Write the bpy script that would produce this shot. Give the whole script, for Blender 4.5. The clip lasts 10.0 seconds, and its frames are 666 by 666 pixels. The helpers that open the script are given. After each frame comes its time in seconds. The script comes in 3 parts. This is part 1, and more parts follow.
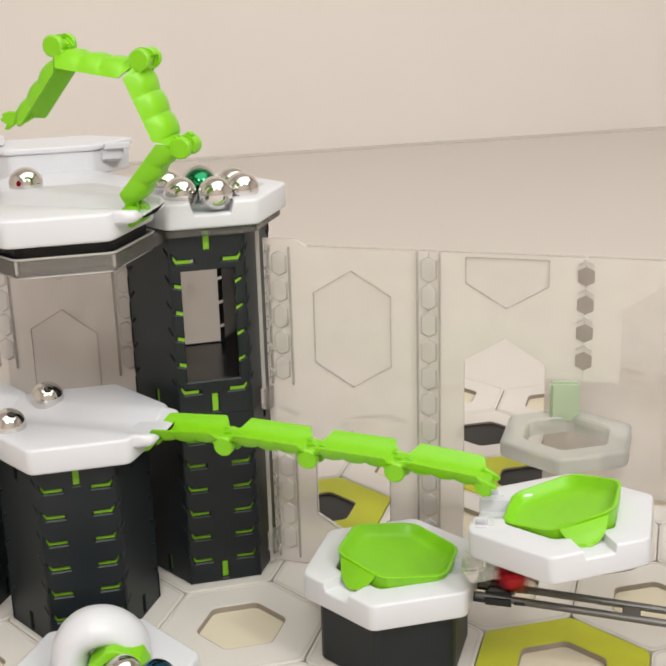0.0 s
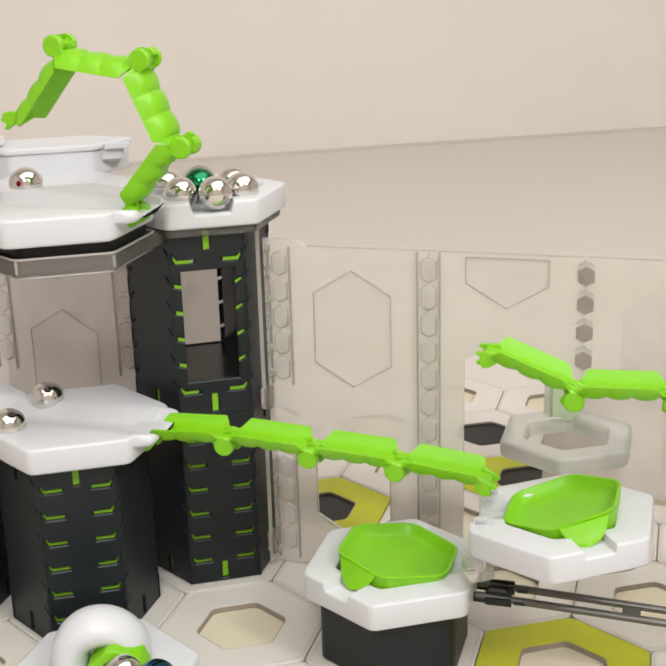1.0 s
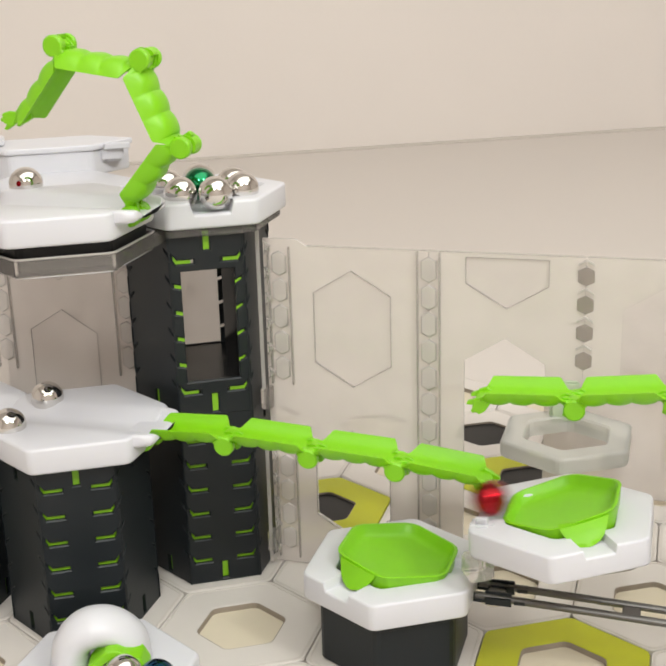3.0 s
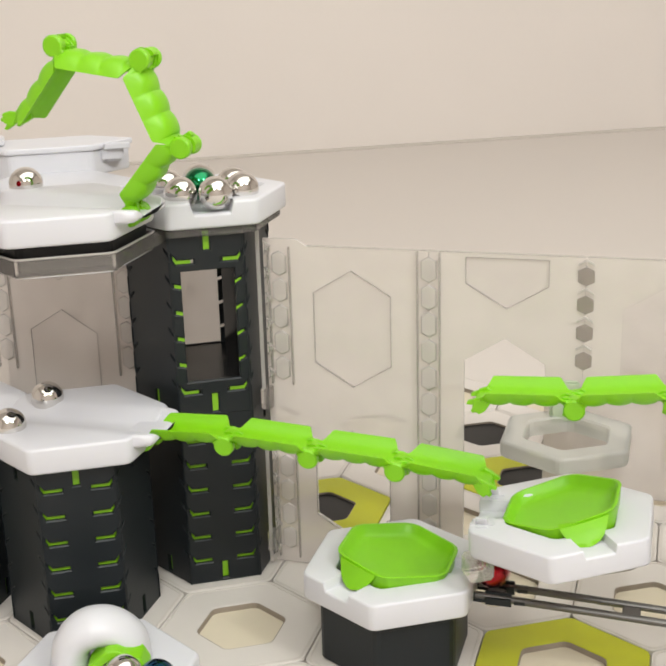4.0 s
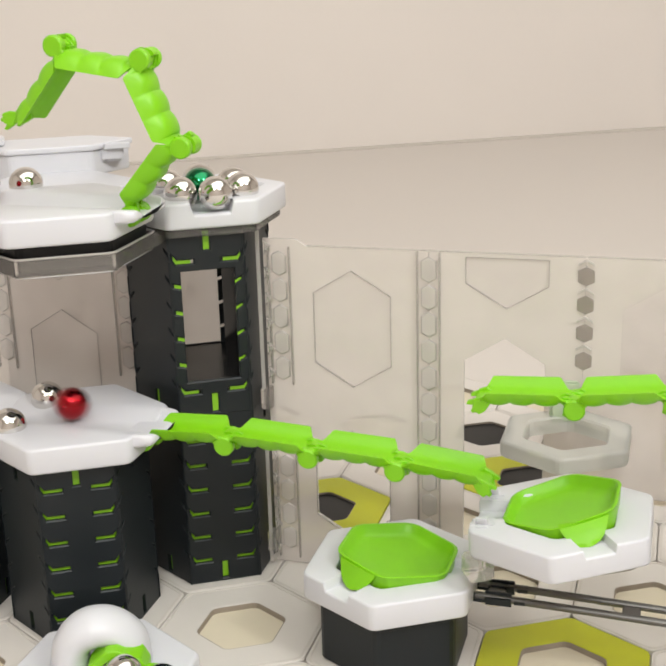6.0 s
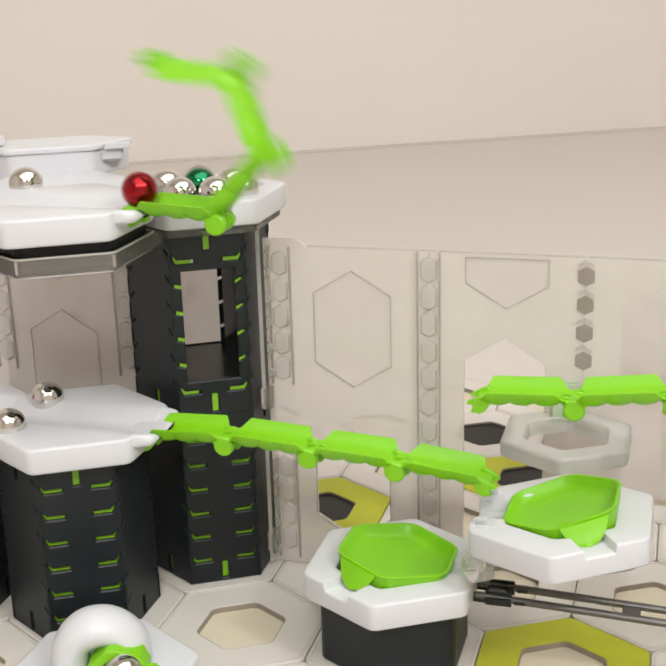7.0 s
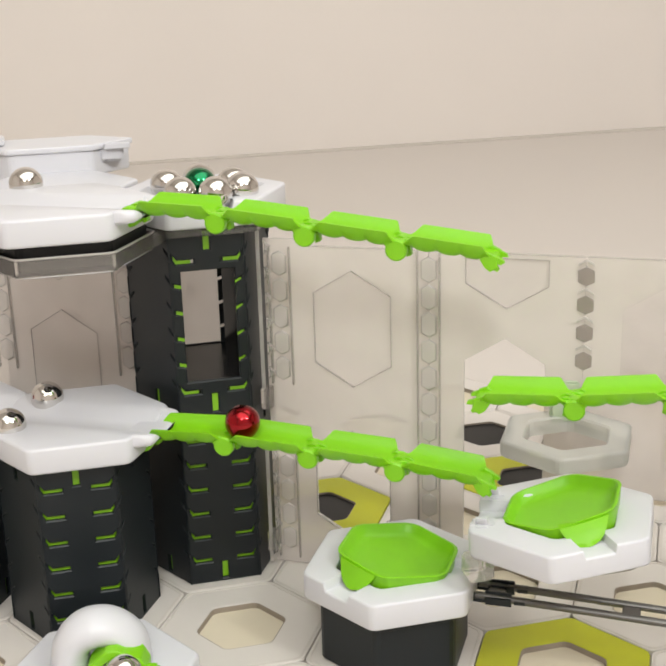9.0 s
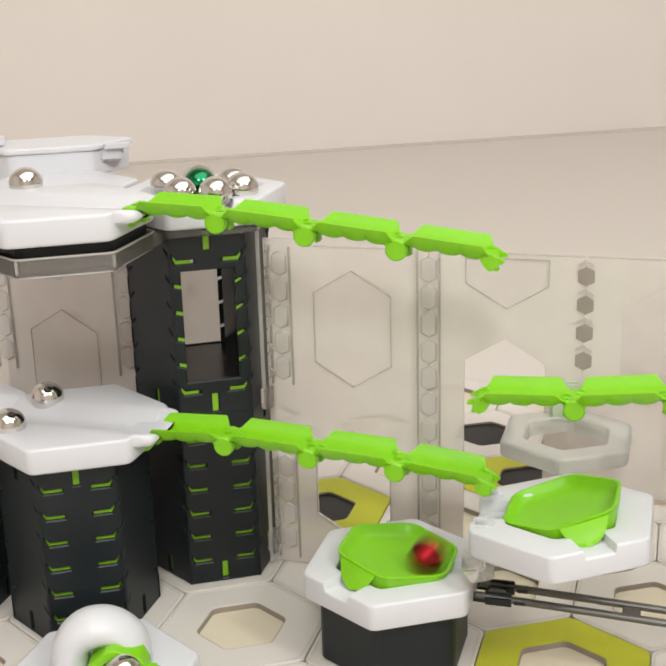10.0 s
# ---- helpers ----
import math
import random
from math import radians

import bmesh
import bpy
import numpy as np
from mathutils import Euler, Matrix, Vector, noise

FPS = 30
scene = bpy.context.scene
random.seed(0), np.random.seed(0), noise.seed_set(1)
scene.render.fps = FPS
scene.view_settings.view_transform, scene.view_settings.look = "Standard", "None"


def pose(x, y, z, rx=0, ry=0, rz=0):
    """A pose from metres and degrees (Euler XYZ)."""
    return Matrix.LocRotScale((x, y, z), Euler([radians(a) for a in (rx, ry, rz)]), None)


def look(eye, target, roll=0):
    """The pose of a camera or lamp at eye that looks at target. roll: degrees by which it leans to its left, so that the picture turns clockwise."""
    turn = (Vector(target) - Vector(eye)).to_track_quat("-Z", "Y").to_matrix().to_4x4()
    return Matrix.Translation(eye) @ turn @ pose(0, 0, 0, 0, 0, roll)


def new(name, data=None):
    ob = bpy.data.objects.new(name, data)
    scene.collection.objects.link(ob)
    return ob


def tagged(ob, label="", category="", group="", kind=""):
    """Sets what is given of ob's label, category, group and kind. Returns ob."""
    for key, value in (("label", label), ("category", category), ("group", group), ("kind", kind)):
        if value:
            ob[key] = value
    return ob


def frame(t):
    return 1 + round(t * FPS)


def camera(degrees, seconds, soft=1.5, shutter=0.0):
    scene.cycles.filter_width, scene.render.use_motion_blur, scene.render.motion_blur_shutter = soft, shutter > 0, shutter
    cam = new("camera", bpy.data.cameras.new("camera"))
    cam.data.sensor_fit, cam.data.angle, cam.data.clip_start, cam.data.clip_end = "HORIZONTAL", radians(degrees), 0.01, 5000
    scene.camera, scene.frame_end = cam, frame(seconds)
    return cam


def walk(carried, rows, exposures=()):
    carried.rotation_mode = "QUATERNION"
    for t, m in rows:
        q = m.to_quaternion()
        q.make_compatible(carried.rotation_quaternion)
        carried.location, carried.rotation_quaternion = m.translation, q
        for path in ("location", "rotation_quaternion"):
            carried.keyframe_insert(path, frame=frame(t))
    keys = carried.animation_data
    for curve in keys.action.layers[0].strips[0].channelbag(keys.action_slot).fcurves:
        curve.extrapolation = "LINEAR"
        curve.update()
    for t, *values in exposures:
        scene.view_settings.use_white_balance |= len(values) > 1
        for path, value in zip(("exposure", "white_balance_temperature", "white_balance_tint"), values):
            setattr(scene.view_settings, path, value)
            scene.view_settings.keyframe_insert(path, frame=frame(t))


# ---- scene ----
from mathutils.geometry import tessellate_polygon
U = 0.034          # one unit of the plan (tile corner radius) in metres
P = 1.769          # pitch of the hexagon grid, in units
DIR = Vector((0.8660254, -0.5, 0.0))      # the way along the three bridges
T1X, T1Y = -0.8660254 * P, -0.5 * P       # where the bridges' plane starts


def cell(col, row):
    return col * P * 0.8660254, row * P


def on_run(s, z):
    return ((T1X + DIR.x * s) * U, (T1Y + DIR.y * s) * U, z * U)


# ---- camera ----
YAW, PITCH, ROLL = radians(13.554), radians(17.574), -1.652
EYE = Vector((-1.6993, -13.5829, 7.1583)) * U
WAY = Vector((math.sin(YAW) * math.cos(PITCH), math.cos(YAW) * math.cos(PITCH), -math.sin(PITCH)))
cam = camera(30.89, 10.0, soft=2.2, shutter=0.6)
walk(cam, [(0, look(EYE, EYE + WAY, ROLL)), (10, look(EYE, EYE + WAY, ROLL))])

# ---- light ----
scene.view_settings.exposure = 0.0
world = bpy.data.worlds.new("world")
scene.world = world
world.use_nodes = True
world.node_tree.nodes["Background"].inputs[0].default_value = (1.0, 0.93, 0.86, 1)
world.node_tree.nodes["Background"].inputs[1].default_value = 0.25


def lamp(name, x, y, z, size, watts, target=(0.0, 0.0, 0.05)):
    data = bpy.data.lights.new(name, "AREA")
    data.shape, data.size, data.energy, data.color = "DISK", size, watts, (0.964, 0.99, 0.962)
    ob = new(name, data)
    ob.matrix_world = look((x, y, z), target)
    return ob


lamp("floor_lamp", -0.29, -1.25, 1.12, 0.21, 6.9)
lamp("floor_lamp", 0.62, -1.12, 1.12, 0.21, 6.9)
# unseen wide fill, added for soft bounced light from above
lamp("ceiling_fill", 0.15, -0.35, 1.82, 2.75, 35.0)

# ---- materials ----


def material(name, colour, rough=0.4, metal=0.0, bump=0.0, scale=60.0, spread=0.06, coat=0.0, sub=0.0, gloss=0.5):
    m = bpy.data.materials.new(name)
    m.use_nodes = True
    nt = m.node_tree
    b = nt.nodes["Principled BSDF"]
    b.inputs["Specular IOR Level"].default_value = gloss
    b.inputs["Roughness"].default_value, b.inputs["Metallic"].default_value = rough, metal
    b.inputs["Coat Weight"].default_value = coat
    if sub:
        b.inputs["Subsurface Weight"].default_value = sub
        b.inputs["Subsurface Radius"].default_value = (0.004, 0.004, 0.003)
        b.inputs["Subsurface Scale"].default_value = 1.0
    tc = nt.nodes.new("ShaderNodeTexCoord")
    big, fine = nt.nodes.new("ShaderNodeTexNoise"), nt.nodes.new("ShaderNodeTexNoise")
    big.inputs["Scale"].default_value, fine.inputs["Scale"].default_value = scale, scale * 22
    big.inputs["Detail"].default_value = 4
    nt.links.new(tc.outputs["Object"], big.inputs["Vector"])
    nt.links.new(tc.outputs["Object"], fine.inputs["Vector"])
    mix = nt.nodes.new("ShaderNodeMix")
    mix.data_type = "RGBA"
    mix.inputs["A"].default_value = (*[max(0, c * (1 - spread)) for c in colour], 1)
    mix.inputs["B"].default_value = (*[min(1, c * (1 + spread)) for c in colour], 1)
    nt.links.new(big.outputs["Fac"], mix.inputs["Factor"])
    nt.links.new(mix.outputs["Result"], b.inputs["Base Color"])
    ramp = nt.nodes.new("ShaderNodeMapRange")
    ramp.inputs["To Min"].default_value, ramp.inputs["To Max"].default_value = rough * 0.85, min(1, rough * 1.15)
    nt.links.new(big.outputs["Fac"], ramp.inputs["Value"])
    nt.links.new(ramp.outputs["Result"], b.inputs["Roughness"])
    if bump:
        bp = nt.nodes.new("ShaderNodeBump")
        bp.inputs["Strength"].default_value, bp.inputs["Distance"].default_value = bump, 0.0003
        nt.links.new(fine.outputs["Fac"], bp.inputs["Height"])
        nt.links.new(bp.outputs["Normal"], b.inputs["Normal"])
    return m


def clear_plastic(name, tint, solid=0.2, rough=0.12, cloudy=(0.7, 0.66, 0.6), through_share=0.3):
    """Thin clear plastic: mostly passes light straight on, with a cloudy share and a gloss."""
    m = bpy.data.materials.new(name)
    m.use_nodes = True
    nt = m.node_tree
    nt.nodes.clear()
    out = nt.nodes.new("ShaderNodeOutputMaterial")
    tr, df, gl = nt.nodes.new("ShaderNodeBsdfTransparent"), nt.nodes.new("ShaderNodeBsdfDiffuse"), nt.nodes.new("ShaderNodeBsdfGlossy")
    tr.inputs[0].default_value = (*tint, 1)
    df.inputs[0].default_value = (*cloudy, 1)
    gl.inputs["Roughness"].default_value = rough
    tc, nz = nt.nodes.new("ShaderNodeTexCoord"), nt.nodes.new("ShaderNodeTexNoise")
    nz.inputs["Scale"].default_value = 25
    nt.links.new(tc.outputs["Object"], nz.inputs["Vector"])
    rg = nt.nodes.new("ShaderNodeMapRange")
    rg.inputs["To Min"].default_value, rg.inputs["To Max"].default_value = solid * 0.7, solid * 1.3
    nt.links.new(nz.outputs["Fac"], rg.inputs["Value"])
    a, b = nt.nodes.new("ShaderNodeMixShader"), nt.nodes.new("ShaderNodeMixShader")
    nt.links.new(rg.outputs["Result"], a.inputs[0])
    nt.links.new(tr.outputs[0], a.inputs[1])
    tl, half = nt.nodes.new("ShaderNodeBsdfTranslucent"), nt.nodes.new("ShaderNodeMixShader")
    tl.inputs[0].default_value = (*cloudy, 1)
    half.inputs[0].default_value = through_share
    nt.links.new(df.outputs[0], half.inputs[1])
    nt.links.new(tl.outputs[0], half.inputs[2])
    nt.links.new(half.outputs[0], a.inputs[2])
    fr = nt.nodes.new("ShaderNodeFresnel")
    fr.inputs[0].default_value = 1.45
    nt.links.new(fr.outputs[0], b.inputs[0])
    nt.links.new(a.outputs[0], b.inputs[1])
    nt.links.new(gl.outputs[0], b.inputs[2])
    nt.links.new(b.outputs[0], out.inputs[0])
    return m


WHITE = material("white_plastic", (0.672, 0.665, 0.70), 0.34, bump=0.05, spread=0.02, sub=0.08)
GREEN = material("lime_plastic", (0.215, 0.56, 0.005), 0.38, bump=0.08, spread=0.05, sub=0.12)
INLAY = material("green_inlay", (0.24, 0.53, 0.012), 0.4, bump=0.05)
DARK = material("anthracite_plastic", (0.0085, 0.0118, 0.0142), 0.42, bump=0.12, spread=0.12, gloss=0.38)
SILL = material("smooth_anthracite_plastic", (0.012, 0.0125, 0.013), 0.2, bump=0.03, spread=0.12)
BLACK = material("black_card", (0.0045, 0.0042, 0.0042), 0.38, bump=0.1, gloss=0.25)
CARD = material("cream_card", (0.67, 0.62, 0.575), 0.5, bump=0.25, spread=0.05, scale=30)
CARD_EDGE = material("card_lines", (0.63, 0.58, 0.53), 0.6, bump=0.2)
CARD_CUT_SHADED = material("shaded_cut_card_edge", (0.30, 0.25, 0.20), 0.7, bump=0.3)
YELLOW = material("yellow_print", (0.46, 0.47, 0.010), 0.5, bump=0.2, spread=0.08)
PALE = material("pale_wood_print", (0.68, 0.60, 0.46), 0.6, bump=0.2)
TABLE = material("white_laminate", (0.66, 0.605, 0.56), 0.5, bump=0.1, spread=0.03, scale=8)
WALL = material("painted_wall", (0.80, 0.735, 0.69), 0.7, bump=0.3, spread=0.03, scale=6)
CEIL = material("ceiling_paint", (0.75, 0.72, 0.68), 0.8, bump=0.2, spread=0.02, scale=6)
CHROME = material("polished_steel", (0.70, 0.68, 0.655), 0.07, 1.0, spread=0.03)
RED = material("red_anodised_metal", (0.34, 0.003, 0.009), 0.16, 1.0, spread=0.1, coat=0.5)
EMERALD = material("green_anodised_metal", (0.006, 0.20, 0.07), 0.16, 1.0, spread=0.1, coat=0.5)
BLUE = material("blue_anodised_metal", (0.004, 0.09, 0.20), 0.16, 1.0, spread=0.1, coat=0.5)
STEEL = material("dark_rail_metal", (0.15, 0.142, 0.135), 0.42, 0.8, bump=0.05)
CLEAR = clear_plastic("clear_panel", (0.98, 0.97, 0.96), 0.62, 0.25, (0.94, 0.87, 0.825), 0.22)
PANE = clear_plastic("clear_pane", (0.98, 0.97, 0.96), 0.42, 0.2, (0.94, 0.88, 0.84), 0.25)
CLEAR_RIB = clear_plastic("clear_rib", (0.985, 0.98, 0.97), 0.22, 0.1, (0.92, 0.88, 0.83))
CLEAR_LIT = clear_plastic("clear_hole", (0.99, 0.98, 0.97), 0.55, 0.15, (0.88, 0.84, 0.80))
LADDER = clear_plastic("bright_clear_plastic", (0.99, 0.985, 0.98), 0.5, 0.1, (0.97, 0.92, 0.88), 0.35)
SMOKE = clear_plastic("smoky_clear_plastic", (0.94, 0.925, 0.91), 0.22, 0.05, (0.80, 0.74, 0.70), 0.5)
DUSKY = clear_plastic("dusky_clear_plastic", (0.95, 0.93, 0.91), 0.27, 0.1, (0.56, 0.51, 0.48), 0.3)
MILK = clear_plastic("milky_plastic", (1.0, 1.0, 0.985), 0.55, 0.3, (0.99, 1.0, 0.96), 0.5)
RIM = clear_plastic("clear_opening_rim", (0.99, 0.985, 0.98), 0.28, 0.12, (0.95, 0.91, 0.87), 0.35)
MILK_GREEN = clear_plastic("milky_green_plastic", (0.88, 0.97, 0.84), 0.62, 0.3, (0.80, 0.95, 0.70), 0.15)

# ---- building helpers ----


def mesh_of(name, bm, mat, smooth=False):
    bmesh.ops.recalc_face_normals(bm, faces=bm.faces)
    bmesh.ops.scale(bm, vec=(U, U, U), verts=bm.verts)
    me = bpy.data.meshes.new(name)
    if smooth:
        for f in bm.faces:
            f.smooth = True
        for e in bm.edges:
            if len(e.link_faces) == 2 and e.calc_face_angle(0) > 0.6:
                e.smooth = False
    bm.to_mesh(me)
    bm.free()
    me.materials.append(mat)
    return me


def part(name, bm, mat, parent=None, label="", at=None, smooth=False):
    """One mesh object under a thing or a part, or a thing of its own; at: its pose in the parent's space."""
    ob = new(name, mesh_of(name, bm, mat, smooth))
    if parent:
        ob.parent = parent
    if at is not None:
        ob.matrix_basis = at
    if label:
        tagged(ob, label)
    return ob


def share(name, me, parent, at):
    ob = new(name, me)
    ob.parent = parent
    ob.matrix_basis = at
    return ob


def thing(name, label, category, at, group="", kind=""):
    ob = new(name)
    ob.empty_display_size = 0.01
    ob.matrix_basis = at
    return tagged(ob, label, category, group, kind)


def upose(x, y, z, rx=0, ry=0, rz=0):
    return pose(x * U, y * U, z * U, rx, ry, rz)


def hexagon(r, turn=0.0, round_off=0.055):
    """A hexagon with slightly rounded corners, three points to a corner."""
    out = []
    c = min(round_off, r * 0.2)
    for k in range(6):
        a = radians(60 * k + turn)
        v = Vector((r * math.cos(a), r * math.sin(a), 0))
        tip = v.normalized() * (r - c * 0.30)
        for s in (-1, 0, 1):
            b = a + s * radians(120)
            out.append(tip.copy() if s == 0 else v + Vector((math.cos(b), math.sin(b), 0)) * c)
    return out


def loft(bm, rings, cap_first=True, cap_last=True, closed=False):
    """Joins rings of equal length, each a list of points, with quads."""
    vs = [[bm.verts.new(p) for p in ring] for ring in rings]
    pairs = list(zip(vs, vs[1:])) + ([(vs[-1], vs[0])] if closed else [])
    for a, b in pairs:
        for k in range(len(a)):
            j = (k + 1) % len(a)
            bm.faces.new((a[k], a[j], b[j], b[k]))
    if not closed:
        if cap_first:
            bm.faces.new(vs[0][::-1])
        if cap_last:
            bm.faces.new(vs[-1])
    return bm


def at_z(ring, z):
    return [Vector((p.x, p.y, z)) for p in ring]


def rounding(edge):
    return [(edge * (1 - math.sin(a)), edge * (1 - math.cos(a))) for a in (0, radians(30), radians(60), radians(90))]


def hex_solid(r, z0, z1, edge=0.03, bm=None):
    bm = bm or bmesh.new()
    steps = rounding(edge) if edge > 0.02 else [(edge, 0), (0, edge)]
    return loft(bm, [at_z(hexagon(r - a), z0 + b) for a, b in steps] + [at_z(hexagon(r - a), z1 - b) for a, b in reversed(steps)])


def hex_ring(r, inner, z0, z1, edge=0.03, bm=None, slope=0.0):
    bm = bm or bmesh.new()
    steps = rounding(edge) if edge > 0.02 else [(edge, 0), (0, edge)]
    return loft(bm, [at_z(hexagon(r - a), z0 + b) for a, b in steps] + [at_z(hexagon(r - a), z1 - b) for a, b in reversed(steps)] +
                [at_z(hexagon(inner + edge * 0.5), z1), at_z(hexagon(inner), z1 - edge * 0.5), at_z(hexagon(inner - slope), z0)], closed=True)


def box(bm, x0, x1, y0, y1, z0, z1, edge=0.0):
    vs = [bm.verts.new((x, y, z)) for x in (x0, x1) for y in (y0, y1) for z in (z0, z1)]
    fs = [bm.faces.new([vs[i] for i in f]) for f in ((0, 1, 3, 2), (4, 6, 7, 5), (0, 4, 5, 1), (2, 3, 7, 6), (0, 2, 6, 4), (1, 5, 7, 3))]
    if edge:
        bmesh.ops.bevel(bm, geom=list({e for f in fs for e in f.edges}), offset=edge, segments=2, affect="EDGES")
    return bm


def slab(bm, outline, y0, y1):
    """An outline in x and z, given a thickness in y."""
    a, b = [bm.verts.new((x, y0, z)) for x, z in outline], [bm.verts.new((x, y1, z)) for x, z in outline]
    bm.faces.new(a)
    bm.faces.new(b[::-1])
    for k in range(len(a)):
        j = (k + 1) % len(a)
        bm.faces.new((a[k], b[k], b[j], a[j]))
    return bm


def rod(bm, a, b, r, n=16):
    a, b = Vector(a), Vector(b)
    q = (b - a).to_track_quat("Z", "Y")
    ring = [q @ Vector((r * math.cos(2 * math.pi * k / n), r * math.sin(2 * math.pi * k / n), 0)) for k in range(n)]
    return loft(bm, [[a + p for p in ring], [b + p for p in ring]])


def disc(bm, x, z, r, y0, y1, n=24, edge=0.015):
    def ring(rr, y):
        return [Vector((x + rr * math.cos(2 * math.pi * k / n), y, z + rr * math.sin(2 * math.pi * k / n))) for k in range(n)]
    return loft(bm, [ring(r - edge, y0), ring(r, y0 + edge), ring(r, y1 - edge), ring(r - edge, y1)])


def ball_mesh(r=0.187):
    bm = bmesh.new()
    bmesh.ops.create_uvsphere(bm, u_segments=40, v_segments=24, radius=r)
    return bm


def clip_ring(bm, planes):
    for nx, ny, d in planes:
        bmesh.ops.bisect_plane(bm, geom=bm.verts[:] + bm.edges[:] + bm.faces[:], plane_co=(nx * d, ny * d, 0), plane_no=(nx, ny, 0))


def sink(bm, angle, half, slope, top, drop, reach=-9.0, band=0.08):
    """Lowers the top of a tile along a channel that runs in the direction angle."""
    ax, ay = math.cos(radians(angle)), math.sin(radians(angle))
    nx, ny = -ay, ax
    clip_ring(bm, [(nx, ny, s * d) for s in (-1, 1) for d in (half, half + slope)])
    for v in bm.verts:
        if v.co.z > top - band and abs(v.co.x * nx + v.co.y * ny) < half + 0.004 and v.co.x * ax + v.co.y * ay > reach:
            v.co.z -= drop


def plate(bm, outline, holes, y0, y1):
    """A plate in x and z with holes through it."""
    loops = [[Vector((x, z, 0)) for x, z in loop] for loop in [outline, *holes]]
    flat = [p for loop in loops for p in loop]
    a, b = [bm.verts.new((p.x, y0, p.y)) for p in flat], [bm.verts.new((p.x, y1, p.y)) for p in flat]
    for t in tessellate_polygon(loops):
        bm.faces.new([a[k] for k in t])
        bm.faces.new([b[k] for k in t][::-1])
    k = 0
    for loop in loops:
        for i in range(len(loop)):
            p, q = k + i, k + (i + 1) % len(loop)
            bm.faces.new((a[p], a[q], b[q], b[p]))
        k += len(loop)
    return bm


# ---- the room ----


def room():
    x0, x1, y0, y1, z0, z1 = -50, 66, -52, 31.6, -0.14, 56
    part("ground", box(bmesh.new(), x0, x1, y0, y1, z0 - 1, z0), TABLE)
    tagged(bpy.data.objects["ground"], "plain cream white tabletop under the track plates", "tabletop", kind="structure")
    for name, b in (("wall_north", (x0, x1, y1, y1 + 3, z0 - 1, z1)), ("wall_south", (x0, x1, y0 - 3, y0, z0 - 1, z1)),
                    ("wall_west", (x0 - 3, x0, y0, y1, z0 - 1, z1)), ("wall_east", (x1, x1 + 3, y0, y1, z0 - 1, z1))):
        tagged(part(name, box(bmesh.new(), *b), WALL), "plain cream painted wall", "wall", kind="structure")
    tagged(part("trim", box(bmesh.new(), x0, x1, y1 - 0.5, y1, z0, z0 + 0.04, 0.01), CARD_EDGE), "thin cream strip at the foot of the wall", "trim", kind="structure")
    tagged(part("ceiling", box(bmesh.new(), x0, x1, y0, y1, z1, z1 + 3), CEIL), "plain white ceiling", "ceiling", kind="structure")


YELLOW_CELLS = {(1, 0.5), (3, 0.5), (2, -2), (5, 0.5)}
BLACK_HOLES = {(1, 0.5), (3, 0.5), (3, 1.5), (4, 1)}


def base_plate():
    base = thing("base_plate", "cream cardboard base plate with hexagon cells and round-cornered holes", "base plate", upose(0, 0, 0))
    bm = bmesh.new()
    x0, x1, y0, y1 = -7.5, 9.5, -5.6, 3.9
    box(bm, x0, x1, y0, y1, -0.13, -0.085)
    part("backing_sheet", bm, CARD_EDGE, base)
    cells = {}
    for mat, key in ((CARD, "cream"), (YELLOW, "yellow")):
        cells[key] = mesh_of("hexagon_cell", hex_ring(1.013, 0.52, -0.084, 0.0, 0.010), mat)
    rim = mesh_of("cell_rim", hex_ring(0.985, 0.955, 0.0005, 0.007, 0.004), CARD_EDGE)
    # brown cut edge, its colour darkened to carry the shade inside the holes
    liner = mesh_of("shaded_cut_edge", hex_ring(0.5185, 0.508, -0.0835, -0.006, 0.002), CARD_CUT_SHADED)
    floors = {"pale": mesh_of("hole_floor", hex_solid(0.53, -0.084, -0.07, 0.002), PALE),
              "black": mesh_of("hole_floor", hex_solid(0.53, -0.084, -0.035, 0.002), BLACK)}
    for c in range(-4, 7):
        for k in range(-3, 3):
            row = k + (c % 2) * 0.5
            m = upose(*cell(c, row), 0)
            if not (x0 + 1 < cell(c, row)[0] < x1 - 1):
                continue
            share("shaded_cut_edge", liner, base, m)
            yellow = (c, row) in YELLOW_CELLS
            ob = share("hexagon_cell", cells["yellow" if yellow else "cream"], base, m)
            if yellow:
                tagged(ob, "printed olive yellow hexagon ring")
            else:
                share("cell_rim", rim, base, m)
            share("hole_floor", floors["black" if (c, row) in BLACK_HOLES else "pale"], base, m)


# ---- pillars ----
RP = 0.83
ROW = 0.305


def widen(loop, e):
    """The loop moved outwards by e, corner by corner."""
    area = sum(a[0] * b[1] - b[0] * a[1] for a, b in zip(loop, loop[1:] + loop[:1]))
    sg = 1 if area > 0 else -1
    out = []
    for k, p in enumerate(loop):
        a, b = loop[k - 1], loop[(k + 1) % len(loop)]
        d1, d2 = Vector((p[0] - a[0], p[1] - a[1])).normalized(), Vector((b[0] - p[0], b[1] - p[1])).normalized()
        n1, n2 = Vector((d1.y, -d1.x)) * sg, Vector((d2.y, -d2.x)) * sg
        m = (n1 + n2) / max(0.55, 1 + n1.dot(n2))
        out.append((p[0] + m.x * e, p[1] + m.y * e))
    return out


